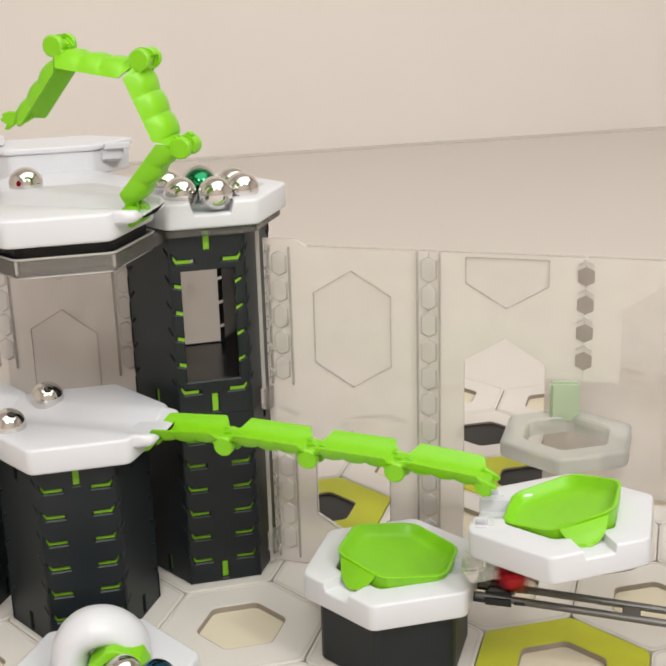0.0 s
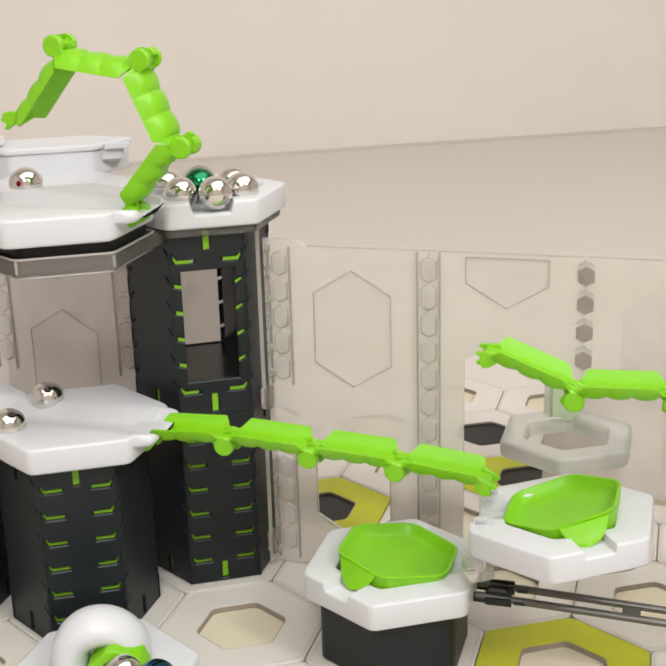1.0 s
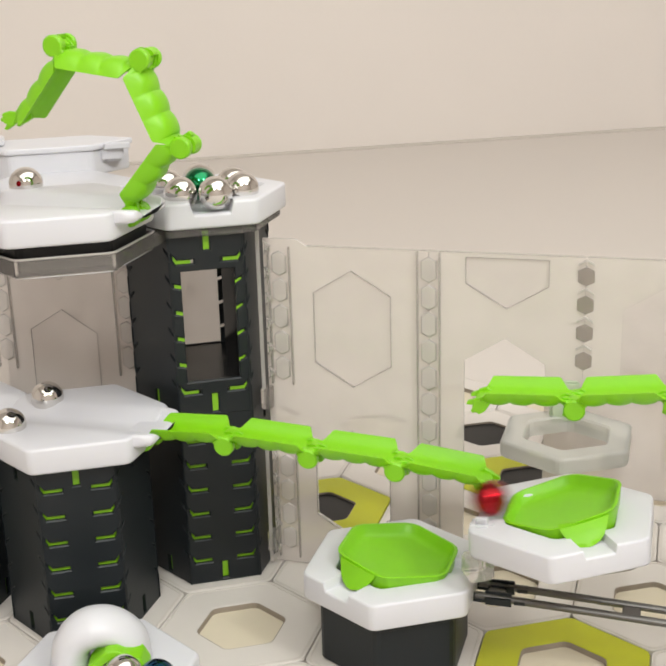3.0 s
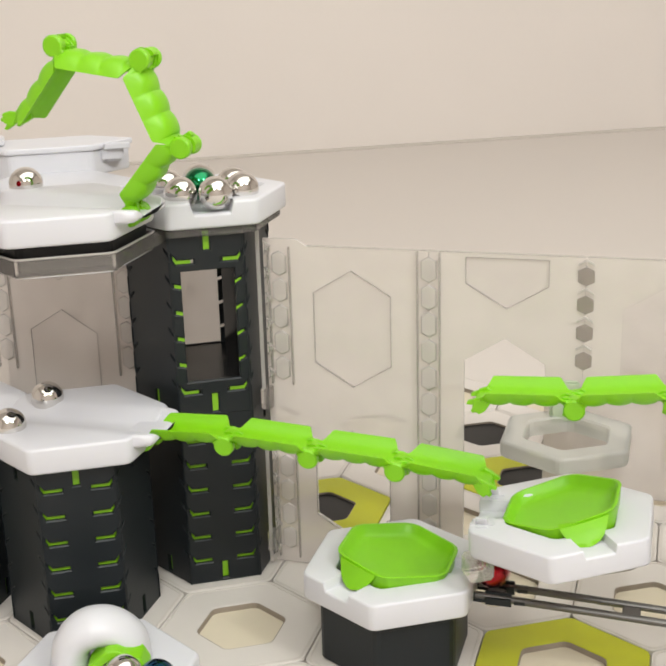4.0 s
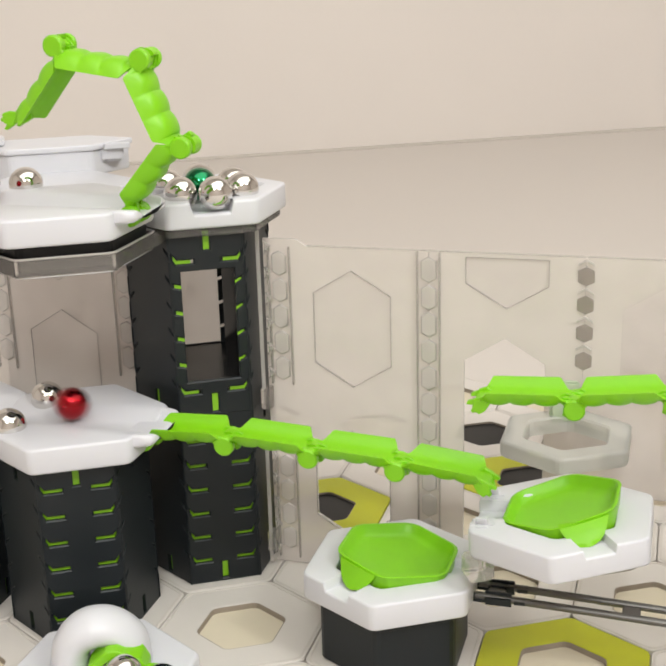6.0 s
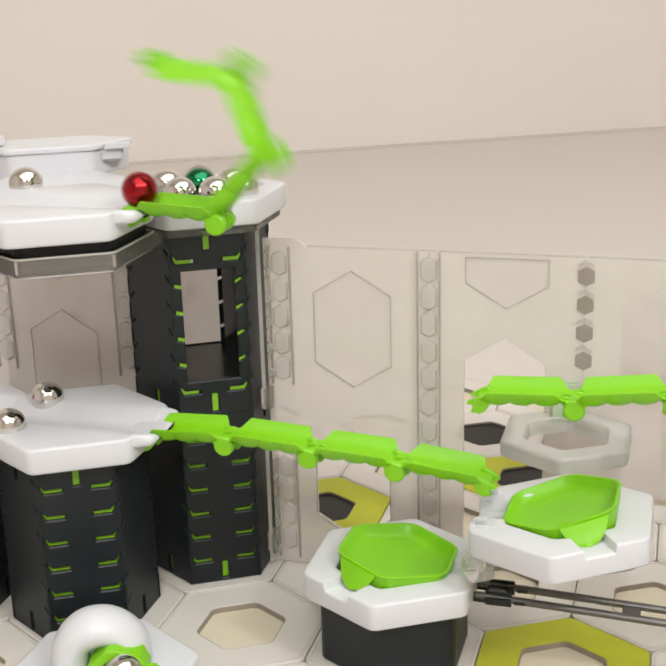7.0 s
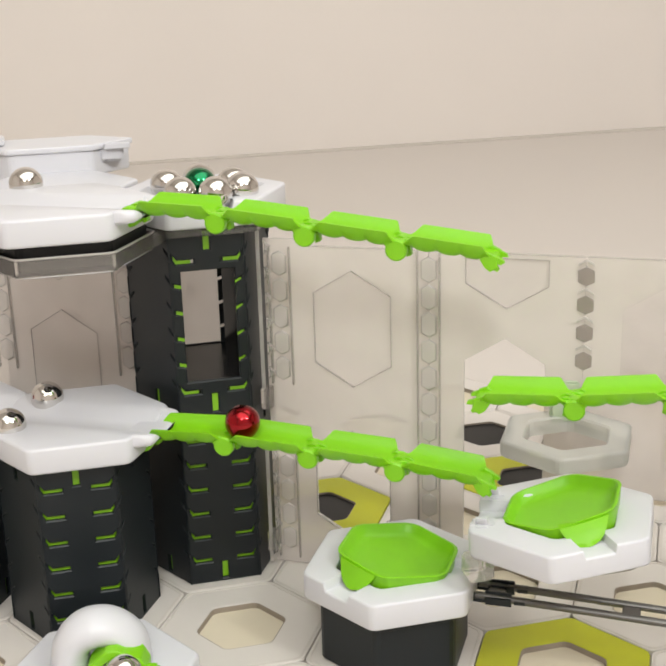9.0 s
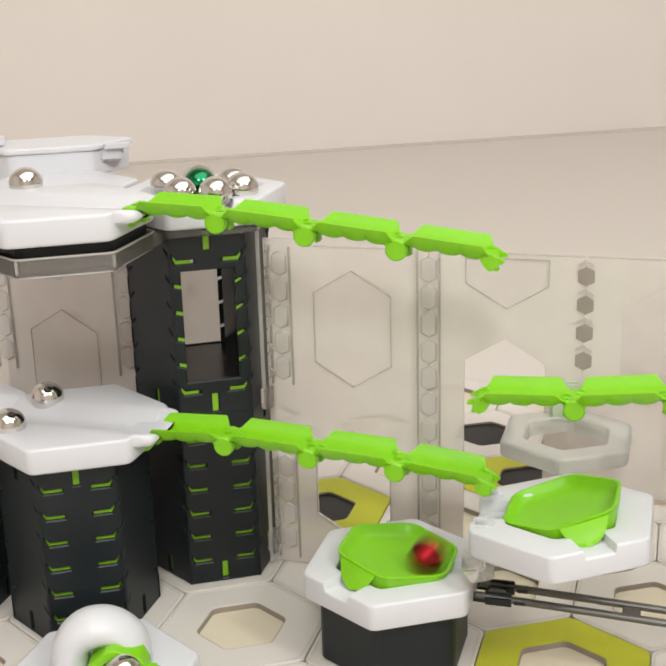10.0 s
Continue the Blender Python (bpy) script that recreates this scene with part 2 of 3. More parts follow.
def sunk_plate(outline, holes, y0, y1, e):
    """A plate in x and z; each hole has a chamfered mouth on the y0 side."""
    bm = bmesh.new()
    mouths = [widen(h, e) for h in holes]
    flat = [p for loop in [outline, *mouths] for p in loop]
    a = [bm.verts.new((x, y0, z)) for x, z in flat]
    for t in tessellate_polygon([[Vector((x, z, 0)) for x, z in loop] for loop in [outline, *mouths]]):
        bm.faces.new([a[k] for k in t])
    back = [bm.verts.new((x, y1, z)) for x, z in outline]
    for k in range(len(outline)):
        j = (k + 1) % len(outline)
        bm.faces.new((a[k], back[k], back[j], a[j]))
    i = len(outline)
    for h in holes:
        mid, deep = [bm.verts.new((x, y0 + e * 0.8, z)) for x, z in h], [bm.verts.new((x, y1, z)) for x, z in h]
        n = len(h)
        for k in range(n):
            j = (k + 1) % n
            bm.faces.new((a[i + k], a[i + j], mid[j], mid[k]))
            bm.faces.new((mid[k], mid[j], deep[j], deep[k]))
        i += n
    return bm


def face_plate(height, rows, front, window=None):
    """One side of a pillar section: two slots a row on the front and back, bent slot ends on the other sides."""
    h = RP / 2
    holes = []
    levels = [0.295 + ROW * k for k in range(rows)]
    for z in levels:
        if window and window[2] - 0.1 < z < window[3]:
            continue
        if front:
            for m in (-1, 1):
                loop = [(m * 0.15, z - 0.035), (m * 0.345, z - 0.035), (m * 0.397, z + 0.05), (m * 0.397, z + 0.095), (m * 0.335, z + 0.012), (m * 0.15, z + 0.012)]
                holes.append(loop if m > 0 else loop[::-1])
        else:
            for m in (-1, 1):
                loop = [(m * 0.394, z + 0.045), (m * 0.394, z + 0.09), (m * 0.315, z + 0.155), (m * 0.315, z + 0.12)]
                holes.append(loop if m < 0 else loop[::-1])
    holes += [[(-0.035, 0.03), (0.035, 0.03), (0.035, 0.25), (-0.035, 0.25)], [(-0.035, height - 0.24), (0.035, height - 0.24), (0.035, height - 0.03), (-0.035, height - 0.03)]]
    if window:
        u0, u1, z0, z1 = window
        left, right = [], []
        for z in [v for v in levels if z0 < v < z1 - 0.08]:
            left = [(u0, z + 0.03), (u0 - 0.09, z + 0.055), (u0 - 0.09, z + 0.01), (u0, z - 0.015)] + left
            right += [(u1, z), (u1 + 0.08, z + 0.05), (u1 + 0.08, z + 0.085), (u1, z + 0.042)]
        holes.append([(u0, z1), *left, (u0, z0), (u1, z0), *right, (u1, z1)])
    return sunk_plate([(-h, 0), (h, 0), (h, height), (-h, height)], holes, 0.0, 0.046, 0.015 if front else 0.006)


def face_pose(k, r=RP):
    a = 30 + 60 * k
    ap = r * 0.8660254
    return upose(ap * math.cos(radians(a)), ap * math.sin(radians(a)), 0, 0, 0, a + 90)


def corner_strip(height, rows):
    """The worn, slightly proud corner of a section, notched at every row."""
    bm = bmesh.new()
    cuts = [0.0] + [0.295 + ROW * k + 0.05 for k in range(rows)] + [height]
    tip, leg, deep = RP + 0.014, 0.018, 0.02
    ring = [(tip - 0.5 * leg, 0.866 * leg), (tip - 0.008, 0.012), (tip - 0.008, -0.012), (tip - 0.5 * leg, -0.866 * leg), (tip - 0.5 * leg - deep, -0.866 * leg + 0.012), (tip - 2 * deep, 0.0), (tip - 0.5 * leg - deep, 0.866 * leg - 0.012)]
    for a, b in zip(cuts, cuts[1:]):
        loft(bm, [[Vector((x, y, z)) for x, y in ring] for z in (a + (0.04 if a else 0.0), b - (0.04 if b < height else 0.0))])
    return bm


def section(parent, z, height, window=None, plain=False):
    """One pillar section: six slotted plates round a green core, or round an open shaft."""
    if plain:
        body = part("pillar_section", hex_solid(RP, 0.0, height, 0.012), DARK, parent, at=upose(0, 0, z))
        part("collar", hex_ring(RP + 0.012, RP - 0.1, height - 0.10, height - 0.003, 0.006), DARK, body)
        return body
    rows = int((height - 0.42) / ROW) + 1
    side = mesh_of("side_plate", face_plate(height, rows, False), DARK)
    front = mesh_of("front_plate", face_plate(height, rows, True, window), DARK)
    if window:
        body = part("pillar_section", hex_solid(RP - 0.06, height - 0.06, height - 0.004, 0.002), DARK, parent, at=upose(0, 0, z))
        part("sill", hex_solid(RP - 0.06, 0.0, window[2] - 0.01, 0.002), SILL, body)
        inner = bmesh.new()
        h = RP / 2 - 0.045
        box(inner, -h, h, 0, 0.03, window[2] - 0.01, height - 0.06)
        lining = mesh_of("shaft_side", inner, SILL)
    else:
        body = part("pillar_section", hex_solid(RP - 0.053, 0.002, height - 0.002, 0.002), INLAY, parent, at=upose(0, 0, z))
    corner = mesh_of("corner_strip", corner_strip(height, rows), DARK)
    for k in range(6):
        share("corner_strip", corner, body, pose(0, 0, 0, 0, 0, 60 * k))
        m = face_pose(k)
        if k not in (1, 4):
            share("side_plate", side, body, m)
            if window:
                share("shaft_side", lining, body, face_pose(k, RP - 0.09))
                for zz in (0.012, height - 0.26):
                    b = bmesh.new()
                    box(b, -0.055, 0.055, 0.03, 0.046, zz, zz + 0.25)
                    part("inlay", b, INLAY, body, at=m)
            continue
        share("front_plate", front, body, m)
        if window and k == 4:
            for i in range(rows):
                zz = 0.295 + ROW * i
                whole = not (window[2] - 0.1 < zz < window[3])
                for u0, u1 in ((-0.40, -0.18 if whole else window[0] + 0.0), (0.18 if whole else window[1], 0.40)):
                    b = bmesh.new()
                    box(b, u0, u1, 0.032 if whole else 0.026, 0.046, zz - 0.045, zz + 0.06)
                    part("inlay", b, INLAY, body, at=m)
            for zz in (0.012, height - 0.26):
                b = bmesh.new()
                box(b, -0.055, 0.055, 0.03, 0.046, zz, zz + 0.25)
                part("inlay", b, INLAY, body, at=m)
    return body


def pillars():
    for c, r, dx, label, parts in ((-1, -0.5, -0.11, "anthracite hexagonal pillar with green slots, one section high", [(0, 2.085, None)]),
                                   (0, 0, 0, "tall anthracite hexagonal pillar, a window in its upper section", [(0, 2.13, None), (2.134, 2.17, (-0.30, 0.30, 0.41, 1.70))]),
                                   (-2, 0, -0.09, "anthracite hexagonal pillar with green slots, one section high", [(0, 2.085, None)]),
                                   (4, -3, 0, "tall anthracite hexagonal pillar beside the track plates", [(0, 2.13, None), (2.134, 0.75, None)]),
                                   (1, -1.5, 0, "short plain anthracite hexagonal pillar under a white tile", [(0, 0.735, None)])):
        x, y = cell(c, r)
        p = thing("pillar", label, "pillar", upose(x + dx, y, 0.008), "pillars of the track")
        for z, h, w in parts:
            section(p, z, h, w, plain=h < 1)


# ---- tiles ----
TH = 0.289


def spout_tile(name, c, r, top, label, group="", turn=0):
    """White hexagon tile with a channel to a nozzle on the side towards the bridge."""
    x, y = cell(c, r)
    t = thing(name, label, "track tile", upose(x - 0.05, y, top, 0, 0, turn), group)
    bm = hex_solid(1.035, -TH, 0.0, 0.035)
    sink(bm, -30, 0.13, 0.17, 0.0, 0.085)
    part("tile_body", bm, WHITE, t, smooth=True)
    bm = bmesh.new()
    rings = []
    for x, w, zt, zb in ((0.70, 0.46, -0.004, -0.15), (0.84, 0.452, 0.003, -0.15), (0.94, 0.435, 0.004, -0.14), (1.02, 0.412, 0.0, -0.13), (1.065, 0.39, -0.008, -0.122), (1.09, 0.368, -0.022, -0.11), (1.10, 0.345, -0.04, -0.095)):
        lip = 0.11
        half = [(w, zb + 0.03), (w + 0.004, (zb + zt) / 2), (w - 0.008, zt - 0.018), (w - 0.03, zt), (w - lip + 0.03, zt), (w - lip + 0.004, zt - 0.016), (w - lip - 0.03, zt - 0.055), (w - lip - 0.10, zt - 0.075)]
        if x > 1.1:
            half = [(y, min(z, zt)) for y, z in half]
        ring = [(w - 0.03, zb), *half]
        rings.append([Vector((x, y, z)) for y, z in ring] + [Vector((x, -y, z)) for y, z in reversed(ring)])
    loft(bm, rings)
    part("nozzle", bm, WHITE, t, at=pose(0, 0, 0, 0, 0, -30), smooth=True)
    return t


def bowl_tile(name, c, r, top, label, spout, gaps, bowl, tilt=(0, 0), shift=0.0):
    """bowl: the insert's offset in x and y, radius, turn, rim height and slopes in x and y."""
    bx, by, br, turn, rim, sx, sy = bowl
    t = thing(name, label, "track tile", upose(cell(c, r)[0] + shift, cell(c, r)[1], top, *tilt), "bowl tiles")
    bm = hex_ring(1.0, br - 0.035, -TH, 0.0, 0.028)
    for a, half, drop in gaps:
        sink(bm, a, half, 0.02, 0.0, drop, 0.3)
    part("tile_body", bm, WHITE, t, smooth=True)
    part("tile_floor", hex_solid(0.74, -TH + 0.01, -TH + 0.05, 0.004), WHITE, t)

    def lean(x, y):
        return rim + sx * x + sy * y

    def level(rr, drop, keep=1.0):
        return [Vector((p.x, p.y, keep * lean(p.x, p.y) - drop)) for p in hexagon(rr, 0, 0.10)]
    bm = loft(bmesh.new(), [level(br * 0.93, rim + 0.14, 0.6), level(br * 0.975, rim * 0.6 + 0.03, 0.8), level(br - 0.008, 0.02), level(br, 0.006), level(br - 0.012, 0.0), level(br - 0.035, 0.002),
                            level(br - 0.05, 0.018), level(br - 0.085, 0.075), level(br - 0.12, 0.105), level(br - 0.20, 0.118), level(br * 0.42, 0.128), level(br * 0.12, 0.132)])
    green = part("bowl", bm, GREEN, t, "lime green hexagonal bowl insert", at=upose(bx, by, 0, 0, 0, turn), smooth=True)
    d = Vector((math.cos(radians(spout)), math.sin(radians(spout)), 0))
    n = Vector((-d.y, d.x, 0))
    rings = []
    for depth, spread, out in ((0.02, 1.22, 0.0), (0.07, 1.12, 0.025), (0.12, 0.98, 0.055), (0.165, 0.80, 0.085), (0.20, 0.56, 0.11), (0.218, 0.28, 0.122)):
        half = 0.205 * spread
        base = d * (br * 0.866)
        z = lean(base.x, base.y) - depth
        rings.append([base + n * half * k + d * (out + 0.018 * (1 - k * k)) + Vector((0, 0, z + (sx * n.x + sy * n.y) * half * k * 0.7)) for k in (-1, -0.5, 0, 0.5, 1)] +
                     [base + n * half * k - d * 0.035 + Vector((0, 0, z)) for k in (1, 0, -1)])
    part("spout", loft(bmesh.new(), rings), GREEN, green, smooth=True)
    return t


def tray_tile():
    t = thing("tray_tile", "white hexagonal tray tile on the tall pillar, holding metal balls", "track tile", upose(0.07, 0, 4.627))
    bm = hex_ring(1.0, 0.74, -TH, 0.0, 0.035, slope=0.12)
    sink(bm, -90, 0.2, 0.04, 0.0, 0.13, 0.3)
    part("tile_body", bm, WHITE, t, smooth=True)
    part("tile_floor", hex_solid(0.72, -TH + 0.01, -TH + 0.15, 0.004), WHITE, t)
    part("clear_dish", hex_ring(0.93, 0.6, -TH - 0.10, -TH - 0.004, 0.03), SMOKE, t, "smoky clear plastic dish")


# ---- bridges ----
SEG = 0.925


def along(table, t):
    """Straight interpolation in a table of (position, value...) rows."""
    for a, b in zip(table, table[1:]):
        if t <= b[0]:
            k = max(0.0, (t - a[0]) / (b[0] - a[0]))
            return [p + (q - p) * k for p, q in zip(a[1:], b[1:])]
    return list(table[-1][1:])


def trough():
    """The channel of a bridge piece: a splayed trough with three bulges under it and slanted ends."""
    outer = [(0, 0, 0.047, 1.0), (0.25, 0.095, 0.049, 1.0), (0.42, 0.155, 0.068, 0.9), (0.60, 0.203, 0.108, 0.65), (0.80, 0.240, 0.150, 0.25), (1, 0.264, 0.190, 0)]
    inner = [(0, 0, 0.076), (0.25, 0.085, 0.078), (0.42, 0.138, 0.092), (0.60, 0.180, 0.120), (0.80, 0.216, 0.155), (1, 0.239, 0.193)]
    reach = [(0.02, 0.46), (0.075, 0.48), (0.10, 0.60), (0.16, 0.97), (0.178, 1.0), (0.818, 1.0), (0.832, 0.97), (0.875, 0.58), (0.905, 0.46), (0.95, 0.44)]
    steps = [k / 7 for k in range(-7, 8)]
    stations = sorted({round(x, 3) for x, _ in reach} | {round(0.15 + 0.0171 * k, 4) for k in range(42)})
    rings = []
    for x in stations:
        top = along(reach, x)[0]
        wave = abs(math.sin(3 * math.pi * (x - 0.15) / 0.70)) ** 0.55 if 0.15 < x < 0.85 else 0.0
        ring = []
        for k in steps:
            y, z, share_ = along(outer, abs(k) * top)
            b = 0.036 * wave * share_
            ring.append(Vector((x, math.copysign(y + 0.4 * b * abs(k), k), z - b)))
        for k in reversed(steps):
            y, z = along(inner, abs(k) * top)
            ring.append(Vector((x, math.copysign(y, k), z)))
        rings.append(ring)
    return loft(bmesh.new(), rings)


def segment_meshes():
    w = 0.15
    channel = mesh_of("channel", trough(), GREEN, True)
    bm = bmesh.new()
    disc(bm, 0.0, 0.0, 0.108, -w - 0.02, -w + 0.075)
    disc(bm, 0.0, 0.0, 0.104, w - 0.02, w + 0.03)
    disc(bm, 0.0, 0.0, 0.052, -w + 0.07, w - 0.015, 16)
    barrel = mesh_of("hinge_barrel", bm, GREEN, True)
    bm = bmesh.new()
    arc = [radians(-150 + 15 * k) for k in range(19)]
    slab(bm, [(0.104 * math.cos(a), 0.104 * math.sin(a)) for a in arc] + [(0.06 * math.cos(a), 0.06 * math.sin(a)) for a in reversed(arc)], 0.0, w - 0.03)
    slab(bm, [(0.075, -0.10), (0.12, -0.075), (0.10, 0.02), (0.07, 0.0)], 0.02, w - 0.05)
    clip = mesh_of("hinge_clip", bm, GREEN)
    bm = bmesh.new()
    slab(bm, [(-0.05, -0.06), (0.03, -0.085), (0.13, 0.045), (0.16, 0.075), (0.10, 0.105), (0.02, 0.095), (-0.05, 0.05)], 0.0, 0.05)
    bmesh.ops.bevel(bm, geom=bm.edges[:], offset=0.006, segments=1, affect="EDGES")
    arm = mesh_of("hinge_arm", bm, GREEN)
    bm = bmesh.new()
    slab(bm, [(0.79, 0.06), (0.86, -0.035), (0.92, -0.07), (0.985, -0.01), (0.965, 0.085), (0.87, 0.12)], 0.0, 0.055)
    bmesh.ops.bevel(bm, geom=bm.edges[:], offset=0.006, segments=1, affect="EDGES")
    cheek = mesh_of("hinge_cheek", bm, GREEN)
    bm = bmesh.new()
    for s in (-1, 1):
        slab(bm, [(0.89, 0.03), (0.88, 0.085), (0.95, 0.085), (1.03, 0.058), (1.04, 0.03), (0.985, 0.025), (0.965, 0.0), (1.0, -0.035), (0.985, -0.06), (0.945, -0.05), (0.91, -0.01)], s * 0.12 - 0.022, s * 0.12 + 0.022)
    box(bm, 0.90, 0.965, -0.13, 0.13, 0.02, 0.07, 0.01)
    claw = mesh_of("end_claw", bm, GREEN)
    return channel, barrel, clip, arm, cheek, claw


SEGMENT = []


def bridge(at, label):
    """A bridge of four hinged channel pieces, hung from its first hinge; returns the pieces."""
    b = thing("hinged_bridge", label, "bridge", at, "hinged bridges")
    if not SEGMENT:
        SEGMENT.extend(segment_meshes())
    channel, barrel, clip, arm, cheek, claw = SEGMENT
    pieces = []
    for k in range(4):
        p = new("bridge_piece", channel)
        p.parent = b
        for y in (-0.07, 0.035):
            share("hinge_arm", arm, p, upose(0, y, 0))
        for y in (-0.165, 0.105):
            share("hinge_cheek", cheek, p, upose(0, y, 0))
        share("hinge_clip", clip, p, pose(0, 0, 0))
        share("hinge_barrel", barrel, p, pose(0, 0, 0))
        if k == 3:
            share("end_claw", claw, p, pose(0, 0, 0))
        pieces.append(p)
    return pieces


def fold(pieces, rows):
    """Rows of seconds and the four pieces' slopes in degrees, in the bridge's own plane."""
    tracks = [[] for _ in pieces]
    for t, *angles in rows:
        x = z = 0.0
        for k, a in enumerate(angles):
            tracks[k].append((t, pose(x * U, 0, z * U, 0, -a, 0)))
            x, z = x + SEG * math.cos(radians(a)), z + SEG * math.sin(radians(a))
    for p, tr in zip(pieces, tracks):
        walk(p, tr)


# ---- balls ----
def ball(mat, label, x, y, z, name="metal_ball", group="metal balls"):
    ob = part(name, ball_mesh(), mat, at=upose(x, y, z), smooth=True)
    return tagged(ob, label, "ball", group)


# ---- clear walls ----


def hexa(cx, cz, half, flank, tip):
    return [(cx - half, cz - flank), (cx, cz - tip), (cx + half, cz - flank), (cx + half, cz + flank), (cx, cz + tip), (cx - half, cz + flank)]


def wall_panel(outline, ladders, holes=(), panes=(), lines=(), top=4.0, at=(0, 0)):
    """A frosted wall plate with hexagon openings, thinner panes or raised hexagon lines, and ladders of small cells; x runs along the bridges' way."""
    w = thing("clear_wall", "frosted clear plastic wall panel with hexagon openings and ladder strips", "wall panel", upose(*at, 0, 0, 0, -30), "clear wall panels")
    part("panel", plate(bmesh.new(), outline, [*holes, *panes], -0.02, 0.02), CLEAR, w)
    def inset(h, k):
        cx, cz = sum(p[0] for p in h) / len(h), sum(p[1] for p in h) / len(h)
        return [(cx + (x - cx) * k, cz + (z - cz) * k) for x, z in h]
    for h in panes:
        part("thin_pane", slab(bmesh.new(), inset(h, 0.975), -0.004, 0.004), PANE, w)
    for h in [*holes, *panes, *lines]:
        part("opening_rim", plate(bmesh.new(), inset(h, 0.995), [inset(h, 0.979)], -0.027, 0.027), RIM, w)
    for lx, rows, lo, high, dusky in ladders:
        for s in (-1, 1):
            if dusky:
                break
            bm = bmesh.new()
            box(bm, lx + s * 0.125 - 0.009, lx + s * 0.125 + 0.009, -0.07, -0.021, lo, high, 0.004)
            part("ladder_rail", bm, CLEAR_RIB, w)
        for k in range(rows):
            z = high - 0.20 - 0.315 * k
            if dusky:
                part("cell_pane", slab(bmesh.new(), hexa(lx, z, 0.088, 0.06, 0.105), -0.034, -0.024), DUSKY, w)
                # bright chevron slab stands for the highlight above each dusky cell
                bm = slab(bmesh.new(), [(lx - 0.085, z + 0.115), (lx, z + 0.165), (lx + 0.085, z + 0.115), (lx + 0.085, z + 0.135), (lx, z + 0.188), (lx - 0.085, z + 0.135)], -0.05, -0.021)
                part("cell_glint", bm, LADDER, w)
                continue
            bm = slab(bmesh.new(), hexa(lx, z, 0.088, 0.10, 0.15), -0.05, -0.024)
            bmesh.ops.bevel(bm, geom=bm.edges[:], offset=0.012, segments=1, affect="EDGES")
            part("ladder_cell", bm, LADDER, w)
    xs = [x for x, z in outline if abs(z - top) < 0.01]
    bm = bmesh.new()
    box(bm, min(xs), max(xs), -0.022, 0.022, top + 0.002, top + 0.016, 0.004)
    part("top_edge", bm, CLEAR_RIB, w)
    return w


def clear_walls():
    def h(cx, cz):
        return hexa(cx, cz, 0.455, 0.42, 0.70)

    def notch(cx, z, tip):
        return [(cx - 0.455, 3.96), (cx - 0.455, z), (cx, tip), (cx + 0.455, z), (cx + 0.455, 3.96)]
    wall_panel([(0.80, 0.02), (2.715, 0.02), (2.715, 4.0), (1.32, 4.0), (1.19, 4.08), (0.80, 4.08)], [(0.99, 5, 2.35, 4.0, False), (0.99, 4, 0.10, 1.5, False)], [h(1.80, 1.11)], [h(1.83, 3.05)])
    wall_panel([(2.725, 0.02), (3.115, 0.02), (3.115, 2.77), (3.57, 3.05), (4.025, 2.77), (4.025, 2.62), (4.415, 2.62), (4.415, 4.0), (2.725, 4.0)],
               [(2.72, 12, 0.05, 4.0, False)], [], [notch(3.58, 3.66, 3.39)])
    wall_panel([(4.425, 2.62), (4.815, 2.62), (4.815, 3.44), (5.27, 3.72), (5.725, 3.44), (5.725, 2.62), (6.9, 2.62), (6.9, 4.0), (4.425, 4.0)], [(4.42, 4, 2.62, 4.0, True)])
    wall_panel([(3.73, 0.02), (6.6, 0.02), (6.6, 3.2), (3.73, 3.2)], [], top=3.2, at=(1.35, 2.338))
    wall_panel([(-2.66, 0.02), (-0.80, 0.02), (-0.80, 4.0), (-2.66, 4.0)], [(-0.97, 5, 2.3, 4.0, False), (-2.63, 5, 2.3, 4.0, False)], [], [], [h(-1.83, 2.40), notch(-1.83, 3.72, 3.46)])
    # extra layer, added only to darken the shaded backdrop behind the tall pillar
    wall_panel([(-3.6, 0.02), (0.60, 0.02), (0.60, 4.0), (-3.6, 4.0)], [], at=cell(0, 1))
    # two thin upright clear bars clipped beside the tall pillar
    for lo, hi in ((2.3, 4.2), (0.05, 1.8)):
        bar = thing("clip_bar", "thin clear upright clip bar beside the dark pillar", "clip bar", upose(0, 0, 0, 0, 0, -30), "clip bars")
        bm = bmesh.new()
        box(bm, 0.76, 0.80, -0.16, -0.12, lo, hi, 0.008)
        part("rod", bm, CLEAR_LIT, bar)
        bm = bmesh.new()
        for k in range(int((hi - lo) / 0.3)):
            z = lo + 0.12 + 0.3 * k
            slab(bm, [(0.84, z), (0.92, z + 0.09), (0.84, z + 0.15), (0.86, z + 0.08)], -0.13, -0.08)
        part("teeth", bm, CLEAR_RIB, bar)
        bm = bmesh.new()
        z = 2.05 if lo > 2 else 0.2
        box(bm, 0.74, 0.86, -0.16, -0.02, z, z + 0.26, 0.01)
        part("clip", bm, SMOKE if lo > 2 else CLEAR_RIB, bar)


